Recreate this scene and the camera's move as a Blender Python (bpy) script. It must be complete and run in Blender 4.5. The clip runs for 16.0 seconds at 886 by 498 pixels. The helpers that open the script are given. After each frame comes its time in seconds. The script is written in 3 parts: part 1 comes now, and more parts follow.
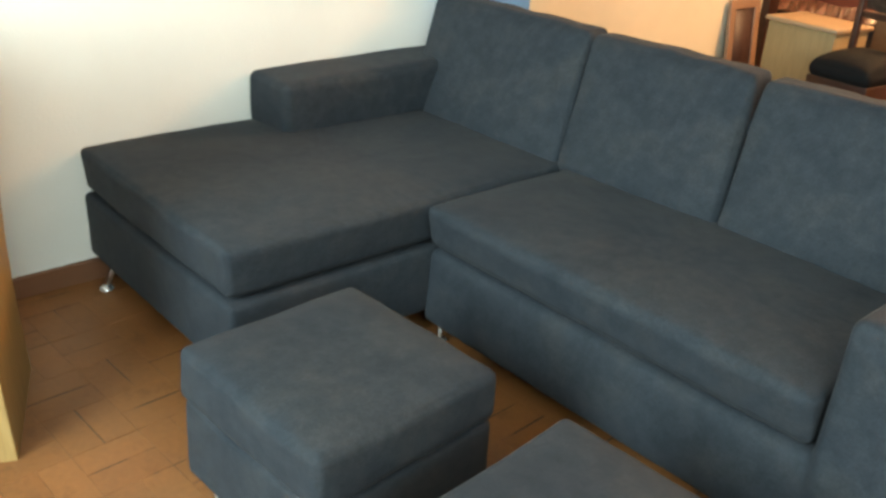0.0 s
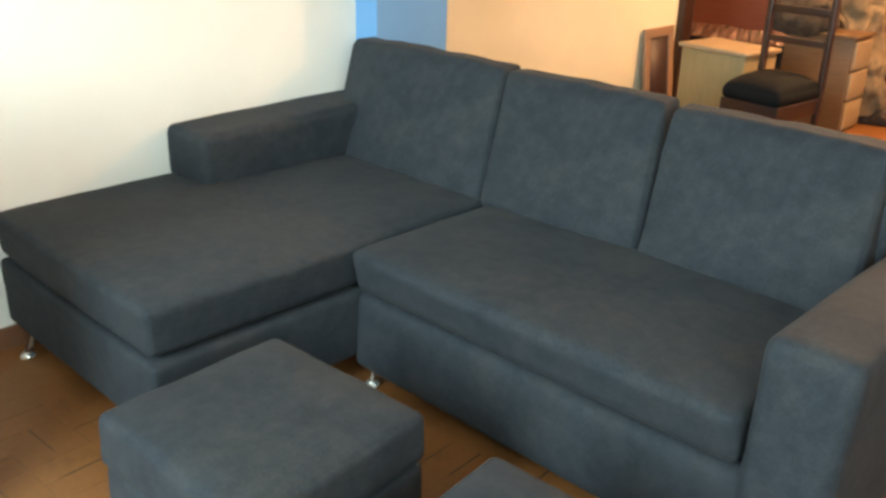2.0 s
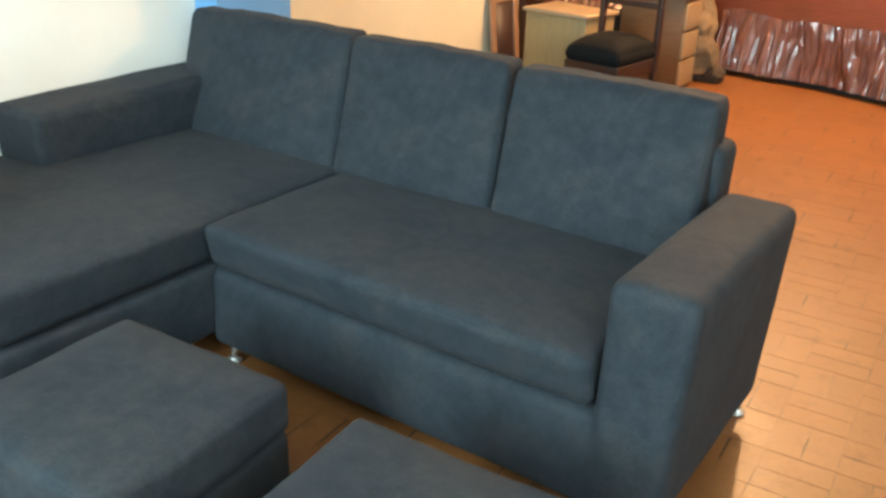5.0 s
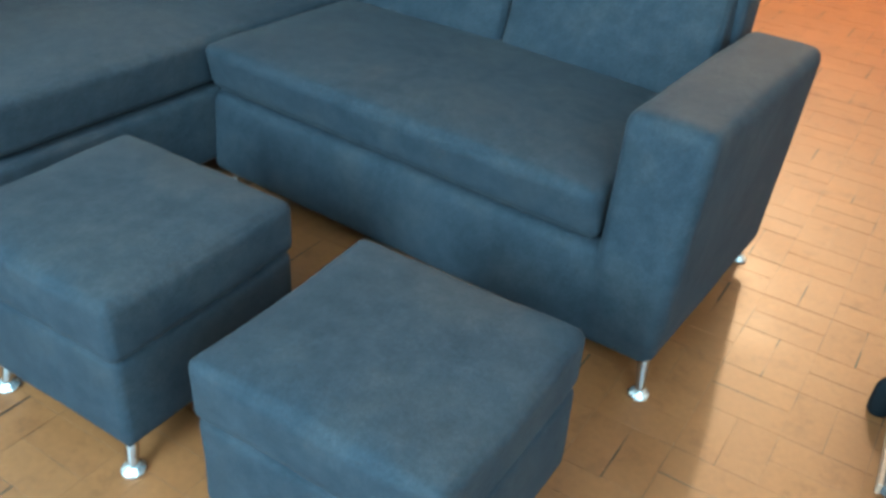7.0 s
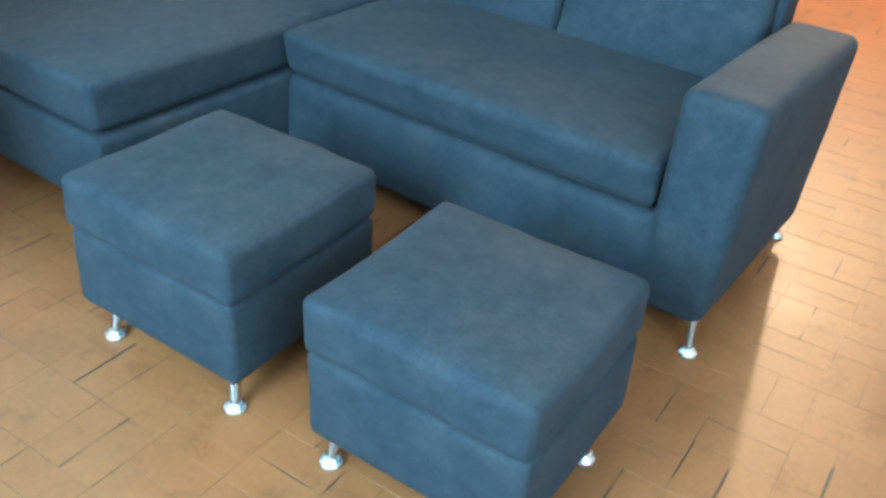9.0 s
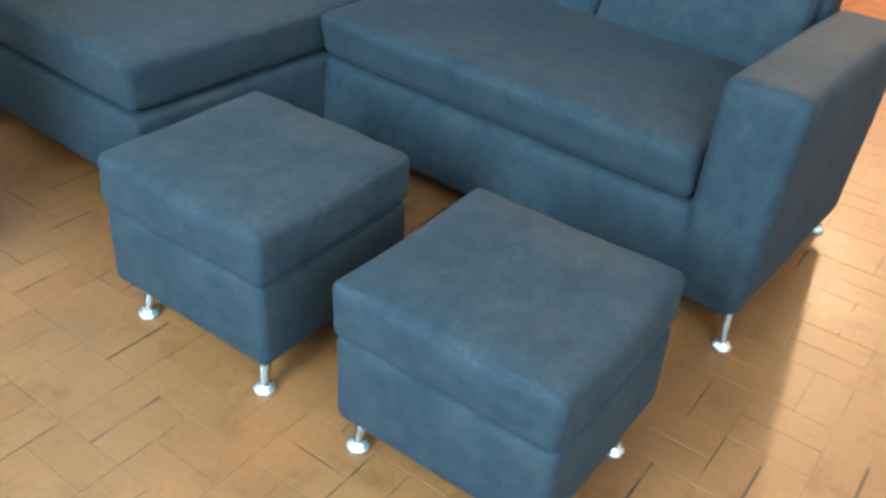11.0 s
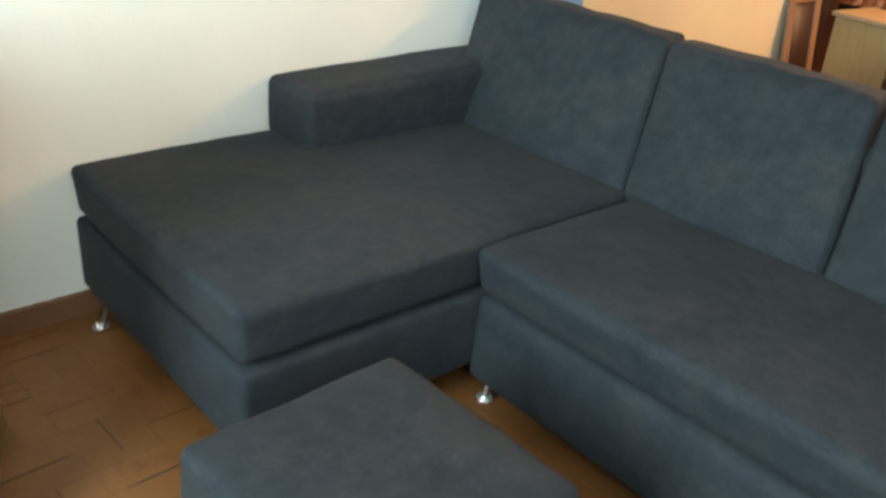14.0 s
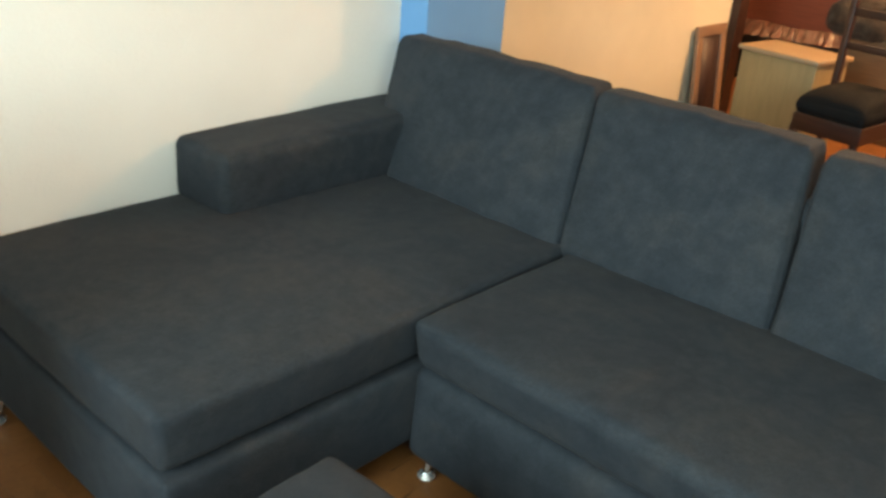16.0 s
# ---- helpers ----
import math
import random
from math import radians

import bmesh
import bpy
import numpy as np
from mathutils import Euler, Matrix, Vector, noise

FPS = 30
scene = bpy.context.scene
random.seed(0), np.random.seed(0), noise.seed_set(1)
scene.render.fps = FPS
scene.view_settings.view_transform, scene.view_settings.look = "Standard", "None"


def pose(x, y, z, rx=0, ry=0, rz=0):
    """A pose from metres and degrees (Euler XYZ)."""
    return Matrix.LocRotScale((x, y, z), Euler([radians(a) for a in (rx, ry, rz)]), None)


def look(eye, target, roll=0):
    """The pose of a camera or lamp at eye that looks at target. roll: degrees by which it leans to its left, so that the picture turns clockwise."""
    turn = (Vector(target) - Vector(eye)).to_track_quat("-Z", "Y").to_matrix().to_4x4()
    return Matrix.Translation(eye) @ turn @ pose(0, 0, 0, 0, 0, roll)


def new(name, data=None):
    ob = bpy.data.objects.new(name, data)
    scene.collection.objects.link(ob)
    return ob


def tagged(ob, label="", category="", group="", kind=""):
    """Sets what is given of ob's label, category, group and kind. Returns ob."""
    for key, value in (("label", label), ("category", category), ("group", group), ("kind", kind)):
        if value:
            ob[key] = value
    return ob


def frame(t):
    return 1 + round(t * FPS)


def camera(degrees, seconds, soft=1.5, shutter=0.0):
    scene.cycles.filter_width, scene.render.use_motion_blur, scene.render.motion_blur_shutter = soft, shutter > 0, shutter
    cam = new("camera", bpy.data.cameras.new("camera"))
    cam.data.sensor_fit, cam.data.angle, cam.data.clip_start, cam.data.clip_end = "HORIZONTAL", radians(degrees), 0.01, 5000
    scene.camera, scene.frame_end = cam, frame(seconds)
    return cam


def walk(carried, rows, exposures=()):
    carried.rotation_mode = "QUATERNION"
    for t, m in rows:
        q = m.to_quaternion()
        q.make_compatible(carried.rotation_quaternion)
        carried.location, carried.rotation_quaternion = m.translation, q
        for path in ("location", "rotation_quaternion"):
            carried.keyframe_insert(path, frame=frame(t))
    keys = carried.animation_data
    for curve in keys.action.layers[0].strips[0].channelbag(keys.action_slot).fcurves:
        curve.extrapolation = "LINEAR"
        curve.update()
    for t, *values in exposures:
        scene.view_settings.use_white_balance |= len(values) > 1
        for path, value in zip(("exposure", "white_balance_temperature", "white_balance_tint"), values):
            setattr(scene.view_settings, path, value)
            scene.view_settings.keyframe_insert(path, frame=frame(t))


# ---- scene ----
cam = camera(53.1, 16.0, soft=2.9, shutter=0.5)
PATH = [
    (0, (1.757, -1.53, 1.414), (0.426, -0.303, 0.564), 3.7),
    (0.5, (1.755, -1.52, 1.418), (0.421, -0.282, 0.588), 3.1),
    (1, (1.761, -1.516, 1.428), (0.437, -0.26, 0.612), 2.4),
    (1.5, (1.776, -1.489, 1.426), (0.496, -0.183, 0.615), 1.7),
    (2, (1.792, -1.485, 1.427), (0.519, -0.148, 0.658), 1.5),
    (2.5, (1.808, -1.469, 1.419), (0.612, -0.059, 0.656), 1.8),
    (3, (1.812, -1.462, 1.415), (0.65, -0.02, 0.66), 1.5),
    (3.5, (1.816, -1.455, 1.407), (0.704, 0.026, 0.651), 1.5),
    (3.7, (1.822, -1.458, 1.401), (0.724, 0.031, 0.641), 1.3),
    (5.8, (1.802, -1.487, 1.414), (0.836, 0.018, 0.519), 2.7),
    (6, (1.795, -1.486, 1.408), (0.834, 0.004, 0.482), 3.2),
    (6.5, (1.802, -1.493, 1.381), (0.864, -0.043, 0.372), 3.8),
    (7, (1.8, -1.489, 1.33), (0.884, -0.089, 0.235), 4.6),
    (7.5, (1.821, -1.524, 1.324), (0.874, -0.177, 0.188), 4.5),
    (8, (1.819, -1.613, 1.38), (0.909, -0.23, 0.259), 4.4),
    (8.5, (1.813, -1.681, 1.383), (0.912, -0.263, 0.297), 4.8),
    (9, (1.814, -1.728, 1.347), (0.87, -0.342, 0.257), 4.7),
    (9.2, (1.82, -1.739, 1.339), (0.891, -0.358, 0.23), 5.0),
    (11.3, (1.808, -1.7, 1.343), (0.776, -0.401, 0.226), 4.4),
    (11.5, (1.793, -1.68, 1.361), (0.692, -0.422, 0.263), 4.8),
    (12, (1.798, -1.597, 1.385), (0.507, -0.441, 0.385), 5.3),
    (12.5, (1.749, -1.537, 1.392), (0.385, -0.453, 0.41), 5.8),
    (13, (1.569, -1.511, 1.382), (0.226, -0.389, 0.414), 5.4),
    (13.5, (1.439, -1.465, 1.369), (0.138, -0.269, 0.433), 5.3),
    (14, (1.366, -1.327, 1.388), (0.038, -0.127, 0.496), 4.5),
    (14.5, (1.283, -1.273, 1.389), (-0.042, -0.051, 0.522), 5.3),
    (15, (1.217, -1.303, 1.413), (-0.017, 0.014, 0.552), 4.9),
    (15.5, (1.202, -1.287, 1.414), (-0.048, 0.027, 0.572), 4.5),
    (16, (1.206, -1.252, 1.419), (-0.007, 0.107, 0.592), 4.5),
]
EXPOSURES = [(0.0, -0.30, 7250, 7), (3.7, -0.28, 7250, 7), (5.9, -0.11, 5850, -4), (6.5, 0.07, 5350, -9), (7.0, 0.06, 5000, -9), (8.0, 0.18, 4650, -9), (8.5, 0.08, 4800, -9), (9.2, 0.30, 4700, -8), (11.4, 0.12, 5450, -5), (12.0, -0.15, 6100, 3), (12.5, -0.25, 6350, 2), (13.0, -0.40, 6600, 3), (13.5, -0.57, 6900, 6), (14.0, -0.52, 7000, 6), (15.0, -0.55, 7300, 7), (16.0, -0.60, 7400, 7)]
LAMP_WATTS, WINDOW_WATTS = 520.0, 680.0

walk(cam, [(t, look(eye, target, roll)) for t, eye, target, roll in PATH], EXPOSURES)

# ---- light ----
world = bpy.data.worlds.new("world")
scene.world = world
world.use_nodes = True
wn = world.node_tree
sky = wn.nodes.new("ShaderNodeTexSky")
sky.sky_type, sky.sun_disc = "NISHITA", False
sky.sun_elevation, sky.sun_rotation = radians(35), radians(200)
wn.links.new(sky.outputs[0], wn.nodes["Background"].inputs[0])
wn.nodes["Background"].inputs[1].default_value = 0.08


def lamp(name, kind, m, watts, colour, **more):
    data = bpy.data.lights.new(name, kind)
    data.energy, data.color = watts, colour
    for key, value in more.items():
        if key == "size":
            data.size = value
        if key == "size_y":
            data.shape, data.size_y = "RECTANGLE", value
        if key == "radius":
            data.shadow_soft_size = value
    ob = new(name, data)
    ob.matrix_world = m
    return ob


BULB = (0.73, 4.0, 2.55)
lamp("bulb_light", "POINT", pose(*BULB), LAMP_WATTS, (1.0, 0.55, 0.27), radius=0.06)
lamp("window_light", "AREA", look((3.64, -2.3, 2.12), (0.2, 0.0, 0.4)), WINDOW_WATTS * 0.30, (0.65, 0.865, 0.98), size=2.1, size_y=1.5)
lamp("front_window_light", "AREA", look((0.85, -4.03, 2.12), (-0.1, 0.0, 0.4)), WINDOW_WATTS * 0.72, (0.65, 0.865, 0.98), size=1.65, size_y=1.5)


# ---- materials ----
def material(name, rough=0.6, metal=0.0):
    mat = bpy.data.materials.new(name)
    mat.use_nodes = True
    tree = mat.node_tree
    out = tree.nodes["Principled BSDF"]
    out.inputs["Roughness"].default_value, out.inputs["Metallic"].default_value = rough, metal
    return mat, tree, out


def node(tree, kind, **values):
    n = tree.nodes.new(kind)
    for key, value in values.items():
        n.inputs[key].default_value = value
    return n


def coords(tree, stretch=(1, 1, 1)):
    tc = tree.nodes.new("ShaderNodeTexCoord")
    mp = node(tree, "ShaderNodeMapping", Scale=stretch)
    tree.links.new(tc.outputs["Object"], mp.inputs[0])
    return mp.outputs[0]


def noise_tex(tree, vec, scale, detail=3.0, rough=0.55):
    n = node(tree, "ShaderNodeTexNoise", Scale=scale, Detail=detail, Roughness=rough)
    tree.links.new(vec, n.inputs["Vector"])
    return n.outputs["Fac"]


def ramp(tree, fac, stops):
    r = tree.nodes.new("ShaderNodeValToRGB")
    while len(r.color_ramp.elements) < len(stops):
        r.color_ramp.elements.new(0.5)
    for e, (p, c) in zip(r.color_ramp.elements, stops):
        e.position, e.color = p, (*c, 1)
    tree.links.new(fac, r.inputs[0])
    return r.outputs[0]


def mix(tree, fac, a, b, how="MIX"):
    m = tree.nodes.new("ShaderNodeMix")
    m.data_type, m.blend_type = "RGBA", how
    for sock, value in ((m.inputs[0], fac), (m.inputs[6], a), (m.inputs[7], b)):
        if hasattr(value, "is_linked"):
            tree.links.new(value, sock)
        else:
            sock.default_value = value if isinstance(value, float) else (*value, 1)
    return m.outputs[2]


def bump(tree, out, height, strength, distance):
    b = node(tree, "ShaderNodeBump", Strength=strength, Distance=distance)
    tree.links.new(height, b.inputs["Height"])
    tree.links.new(b.outputs[0], out.inputs["Normal"])


def fabric(name, dark, light, fuzz=0.35, rough=0.95, gloss=0.2):
    """Suede-like cloth: nap brushed into soft patches, a fine fleck and a fine grain."""
    mat, tree, out = material(name, rough)
    vec = coords(tree)
    nap = noise_tex(tree, vec, 6.5, 3.0, 0.6)
    blotch = noise_tex(tree, vec, 24.0, 6.0, 0.72)
    grain = noise_tex(tree, vec, 420.0, 2.0, 0.7)
    fleck = noise_tex(tree, vec, 130.0, 4.0, 0.75)
    base = ramp(tree, blotch, [(0.36, dark), (0.64, light)])
    base = mix(tree, 0.75, base, ramp(tree, nap, [(0.36, (0.80, 0.83, 0.86)), (0.5, (1.0, 1.0, 1.0)), (0.64, (1.26, 1.14, 1.04))]), "MULTIPLY")
    base = mix(tree, 0.6, base, ramp(tree, fleck, [(0.3, (0.7, 0.7, 0.7)), (0.7, (1.2, 1.2, 1.2))]), "MULTIPLY")
    base = mix(tree, 0.35, base, ramp(tree, grain, [(0.3, (0.6, 0.6, 0.6)), (0.7, (1.35, 1.35, 1.35))]), "MULTIPLY")
    tree.links.new(base, out.inputs["Base Color"])
    out.inputs["Sheen Weight"].default_value = fuzz
    out.inputs["Sheen Roughness"].default_value = 0.5
    out.inputs["Sheen Tint"].default_value = (1.0, 0.94, 0.9, 1)
    out.inputs["Specular IOR Level"].default_value = gloss
    bump(tree, out, mix(tree, 0.5, ramp(tree, blotch, [(0, (0, 0, 0)), (1, (1, 1, 1))]), ramp(tree, fleck, [(0, (0, 0, 0)), (1, (1, 1, 1))])), 0.4, 0.004)
    return mat


def wood(name, dark, light, rough=0.45, along=(1, 12, 12), grain=7.0):
    mat, tree, out = material(name, rough)
    vec = coords(tree, along)
    rings = noise_tex(tree, vec, grain, 5.0, 0.6)
    spots = noise_tex(tree, coords(tree), 2.5, 2.0)
    base = ramp(tree, rings, [(0.32, dark), (0.66, light)])
    base = mix(tree, 0.35, base, ramp(tree, spots, [(0.3, (0.7, 0.7, 0.7)), (0.7, (1.15, 1.15, 1.15))]), "MULTIPLY")
    tree.links.new(base, out.inputs["Base Color"])
    bump(tree, out, rings, 0.15, 0.002)
    return mat


def plaster(name, colour, patch=0.06, rough=0.75):
    mat, tree, out = material(name, rough)
    vec = coords(tree)
    broad = noise_tex(tree, vec, 1.6, 5.0, 0.6)
    fine = noise_tex(tree, vec, 90.0, 3.0, 0.6)
    low = tuple(c * (1 - patch * 2) for c in colour)
    base = ramp(tree, broad, [(0.35, low), (0.65, colour)])
    tree.links.new(base, out.inputs["Base Color"])
    bump(tree, out, mix(tree, 0.6, ramp(tree, broad, [(0, (0, 0, 0)), (1, (1, 1, 1))]), ramp(tree, fine, [(0, (0, 0, 0)), (1, (1, 1, 1))])), 0.25, 0.006)
    return mat


def plain(name, colour, rough=0.5, metal=0.0, vary=0.15):
    mat, tree, out = material(name, rough, metal)
    low = tuple(c * (1 - vary) for c in colour)
    fac = noise_tex(tree, coords(tree), 25.0, 4.0, 0.6)
    tree.links.new(ramp(tree, fac, [(0.35, low), (0.65, colour)]), out.inputs["Base Color"])
    rr = tree.nodes.new("ShaderNodeMapRange")
    rr.inputs["To Min"].default_value, rr.inputs["To Max"].default_value = rough * 0.8, min(1, rough * 1.25)
    tree.links.new(fac, rr.inputs["Value"])
    tree.links.new(rr.outputs[0], out.inputs["Roughness"])
    return mat


def clay():
    """Waxed fired clay: each brick its own tone, with worn blotches that run over the joints."""
    mat, tree, out = material("waxed_clay_brick", 0.35)
    info = tree.nodes.new("ShaderNodeObjectInfo")
    geo = tree.nodes.new("ShaderNodeNewGeometry")
    add = tree.nodes.new("ShaderNodeMath")
    add.operation = "ADD"
    tree.links.new(info.outputs["Random"], add.inputs[0])
    tree.links.new(geo.outputs["Random Per Island"], add.inputs[1])
    frac = tree.nodes.new("ShaderNodeMath")
    frac.operation = "FRACT"
    tree.links.new(add.outputs[0], frac.inputs[0])
    tone = ramp(tree, frac.outputs[0], [(0.0, CLAY_DARK), (0.5, CLAY_MID), (1.0, CLAY_LIGHT)])
    where = geo.outputs["Position"]
    stain = noise_tex(tree, where, 3.2, 5.0, 0.62)
    speck = noise_tex(tree, where, 60.0, 4.0, 0.7)
    base = mix(tree, 0.6, tone, ramp(tree, stain, [(0.3, (0.72, 0.68, 0.62)), (0.7, (1.12, 1.12, 1.1))]), "MULTIPLY")
    base = mix(tree, 0.35, base, ramp(tree, speck, [(0.35, (0.7, 0.66, 0.6)), (0.65, (1.1, 1.1, 1.1))]), "MULTIPLY")
    scuff = noise_tex(tree, where, 11.0, 6.0, 0.7)
    base = mix(tree, 0.7, base, ramp(tree, scuff, [(0.34, (0.66, 0.60, 0.55)), (0.46, (1.0, 1.0, 1.0)), (0.60, (1.0, 1.0, 1.0)), (0.70, (1.18, 1.2, 1.25))]), "MULTIPLY")
    tree.links.new(base, out.inputs["Base Color"])
    gloss = tree.nodes.new("ShaderNodeMapRange")
    gloss.inputs["To Min"].default_value, gloss.inputs["To Max"].default_value = 0.34, 0.58
    tree.links.new(stain, gloss.inputs["Value"])
    tree.links.new(gloss.outputs[0], out.inputs["Roughness"])
    bump(tree, out, speck, 0.12, 0.002)
    return mat


CLAY_DARK, CLAY_MID, CLAY_LIGHT = (0.168, 0.066, 0.0195), (0.177, 0.070, 0.0208), (0.186, 0.075, 0.0225)
M_CLAY = clay()


def joint():
    """Mortar stained unevenly: much of it as light as the bricks, some of it dark with dirt."""
    mat, tree, out = material("stained_joint_mortar", 0.45)
    geo = tree.nodes.new("ShaderNodeNewGeometry")
    dirt = noise_tex(tree, geo.outputs["Position"], 7.0, 2.0, 0.5)
    tree.links.new(ramp(tree, dirt, [(0.43, (0.140, 0.056, 0.018)), (0.54, (0.026, 0.012, 0.007))]), out.inputs["Base Color"])
    return mat


M_JOINT = joint()
M_SOFA = fabric("blue_grey_suede", (0.0173, 0.0215, 0.0265), (0.0243, 0.0290, 0.0345), 0.02, 0.76, 0.09)
M_SOFA_DARK = plain("black_lining", (0.012, 0.012, 0.013), 0.9)
M_CHROME = plain("chrome", (0.50, 0.50, 0.49), 0.10, 1.0, 0.05)
M_FOOT = plain("bright_steel", (0.62, 0.62, 0.60), 0.26, 0.8, 0.05)
M_WHITE = plaster("white_wall_paint", (0.65, 0.62, 0.56), 0.03)
M_CREAM = plaster("cream_wall_paint", (0.55, 0.50, 0.375))
M_BLUE = plaster("blue_wall_paint", (0.10, 0.25, 0.46))
M_CEIL = plaster("ceiling_paint", (0.78, 0.77, 0.74))
M_SKIRT = plaster("red_brown_skirting", (0.17, 0.070, 0.032), 0.15, 0.5)
M_PINE = wood("clear_pine", (0.270, 0.165, 0.058), (0.345, 0.222, 0.086), along=(12, 1, 12))
M_PINE_UP = wood("clear_pine_upright", (0.250, 0.148, 0.050), (0.325, 0.205, 0.076), along=(12, 12, 1))
M_BOARD = wood("pale_board", (0.205, 0.148, 0.070), (0.245, 0.180, 0.088), 0.5, (8, 8, 1))
M_TAN = wood("tan_wood", (0.095, 0.050, 0.022), (0.135, 0.074, 0.034), 0.4)
M_DARKWOOD = wood("dark_varnished_wood", (0.014, 0.0050, 0.0032), (0.032, 0.011, 0.0065), 0.38)
M_REDWOOD = wood("red_brown_veneer", (0.118, 0.035, 0.021), (0.154, 0.050, 0.031), 0.35)
M_VINYL = plain("black_vinyl", (0.005, 0.006, 0.007), 0.8)
M_VINYL.node_tree.nodes["Principled BSDF"].inputs["Specular IOR Level"].default_value = 0.12
M_TOP = wood("pale_top_board", (0.23, 0.16, 0.095), (0.30, 0.215, 0.13), 0.45)
M_FRAME = wood("pinkish_wood_frame", (0.18, 0.10, 0.06), (0.23, 0.14, 0.085), 0.45)
M_PANE = plain("dark_brown_panel", (0.03, 0.012, 0.009), 0.55)
M_JACKET = plain("brown_cloth", (0.165, 0.112, 0.062), 0.9, 0.0, 0.3)
M_CLOTH = fabric("grey_brown_cloth", (0.03, 0.023, 0.018), (0.065, 0.05, 0.038), 0.05)
M_GREY = plain("grey_laminate", (0.045, 0.043, 0.042), 0.5)


def film_wrap():
    mat, tree, out = material("clear_plastic_over_red_veneer", 0.22)
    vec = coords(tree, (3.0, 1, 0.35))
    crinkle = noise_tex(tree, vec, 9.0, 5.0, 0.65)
    # pale upper stops paint the film's sheen along its creases into the red base
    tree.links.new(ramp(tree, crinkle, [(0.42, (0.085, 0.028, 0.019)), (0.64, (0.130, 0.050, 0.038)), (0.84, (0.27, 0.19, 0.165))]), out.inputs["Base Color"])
    out.inputs["Coat Weight"].default_value = 1.0
    out.inputs["Coat Roughness"].default_value = 0.06
    bump(tree, out, crinkle, 0.9, 0.05)
    return mat


M_WRAP = film_wrap()


# ---- building blocks ----
def part(name, bm, mat, parent=None, label="", m=None, smooth=True):
    me = bpy.data.meshes.new(name)
    bm.normal_update()
    bm.to_mesh(me)
    bm.free()
    me.materials.append(mat)
    if smooth:
        me.shade_smooth()
    ob = new(name, me)
    ob.parent = parent
    if m is not None:
        ob.matrix_basis = m
    if label:
        ob["label"] = label
    return ob


def thing(name, m, label, category, group="", kind=""):
    ob = new(name)
    ob.empty_display_size = 0.1
    ob.matrix_basis = m
    return tagged(ob, label, category, group, kind)


def steps(h, r, n):
    """Places from -h to h, close together near both ends."""
    edge = [0.0, 0.12, 0.32, 0.6, 1.0]
    low = [-h + r * e for e in edge]
    inner = [-h + r + (2 * h - 2 * r) * i / n for i in range(1, n)]
    return low + inner + [-v for v in reversed(low)]


def soft_box(size, r, crown=(0, 0, 0), n=8, wave=0.0, seed=0, taper=None):
    """A padded block about its own centre: rounded edges, faces swollen by crown, a slightly uneven skin."""
    h = [s / 2 for s in size]
    r = min(r, *[v * 0.98 for v in h])
    grid = [steps(h[i], r, n) for i in range(3)]
    bm = bmesh.new()
    made = {}

    def vert(p):
        key = tuple(round(c, 5) for c in p)
        if key not in made:
            made[key] = bm.verts.new(p)
        return made[key]

    for axis in range(3):
        a, b = (axis + 1) % 3, (axis + 2) % 3
        for sign in (-1, 1):
            for i in range(len(grid[a]) - 1):
                for j in range(len(grid[b]) - 1):
                    ring = []
                    for da, db in ((0, 0), (1, 0), (1, 1), (0, 1)):
                        p = [0, 0, 0]
                        p[axis], p[a], p[b] = sign * h[axis], grid[a][i + da], grid[b][j + db]
                        ring.append(vert(p))
                    bm.faces.new(ring if sign > 0 else ring[::-1])
    for v in bm.verts:
        p = Vector(v.co)
        q = Vector([max(-(h[i] - r), min(h[i] - r, p[i])) for i in range(3)])
        d = p - q
        u = [p[i] / h[i] for i in range(3)]
        if d.length > 1e-9:
            p = q + d.normalized() * r
        for i in range(3):
            a, b = (i + 1) % 3, (i + 2) % 3
            side = crown[i] if not isinstance(crown[i], tuple) else crown[i][0 if u[i] < 0 else 1]
            p[i] += math.copysign(side * (1 - u[a] ** 4) * (1 - u[b] ** 4) * max(0, abs(u[i]) - 0.5) * 2, u[i]) if side else 0
        if wave:
            w = noise.noise_vector(p * 5 + Vector((seed * 7.3, seed * 3.1, seed)))
            p += w * wave + noise.noise_vector(p * 17 + Vector((seed, 0, seed * 2))) * wave * 0.35
        if taper:
            p = taper(p, u)
        v.co = p
    return bm


def hard_box(size, at=(0, 0, 0), bevel=0.004, bm=None, turn=None):
    bm = bm or bmesh.new()
    m = Matrix.Translation(at) @ (turn or Matrix()) @ Matrix.Diagonal((*size, 1))
    made = bmesh.ops.create_cube(bm, size=1, matrix=m)["verts"]
    if bevel:
        edges = {e for v in made for e in v.link_edges}
        bmesh.ops.bevel(bm, geom=list(edges), offset=bevel, segments=2, affect="EDGES", profile=0.7)
    return bm


def lathe(profile, n=20, bm=None, m=Matrix()):
    """A turned shape round z from (radius, height) pairs."""
    bm = bm or bmesh.new()
    rings = []
    for rad, z in profile:
        rings.append([bm.verts.new(m @ Vector((rad * math.cos(2 * math.pi * k / n), rad * math.sin(2 * math.pi * k / n), z))) for k in range(n)])
    for lo, hi in zip(rings, rings[1:]):
        for k in range(n):
            bm.faces.new((lo[k], lo[(k + 1) % n], hi[(k + 1) % n], hi[k]))
    bm.faces.new(rings[0][::-1])
    bm.faces.new(rings[-1])
    return bm


def wall(name, lo, hi, mat, label, category="wall"):
    size = [b - a for a, b in zip(lo, hi)]
    ob = part(name, hard_box(size, [(a + b) / 2 for a, b in zip(lo, hi)], 0), mat, smooth=False)
    return tagged(ob, label, category, kind="structure")


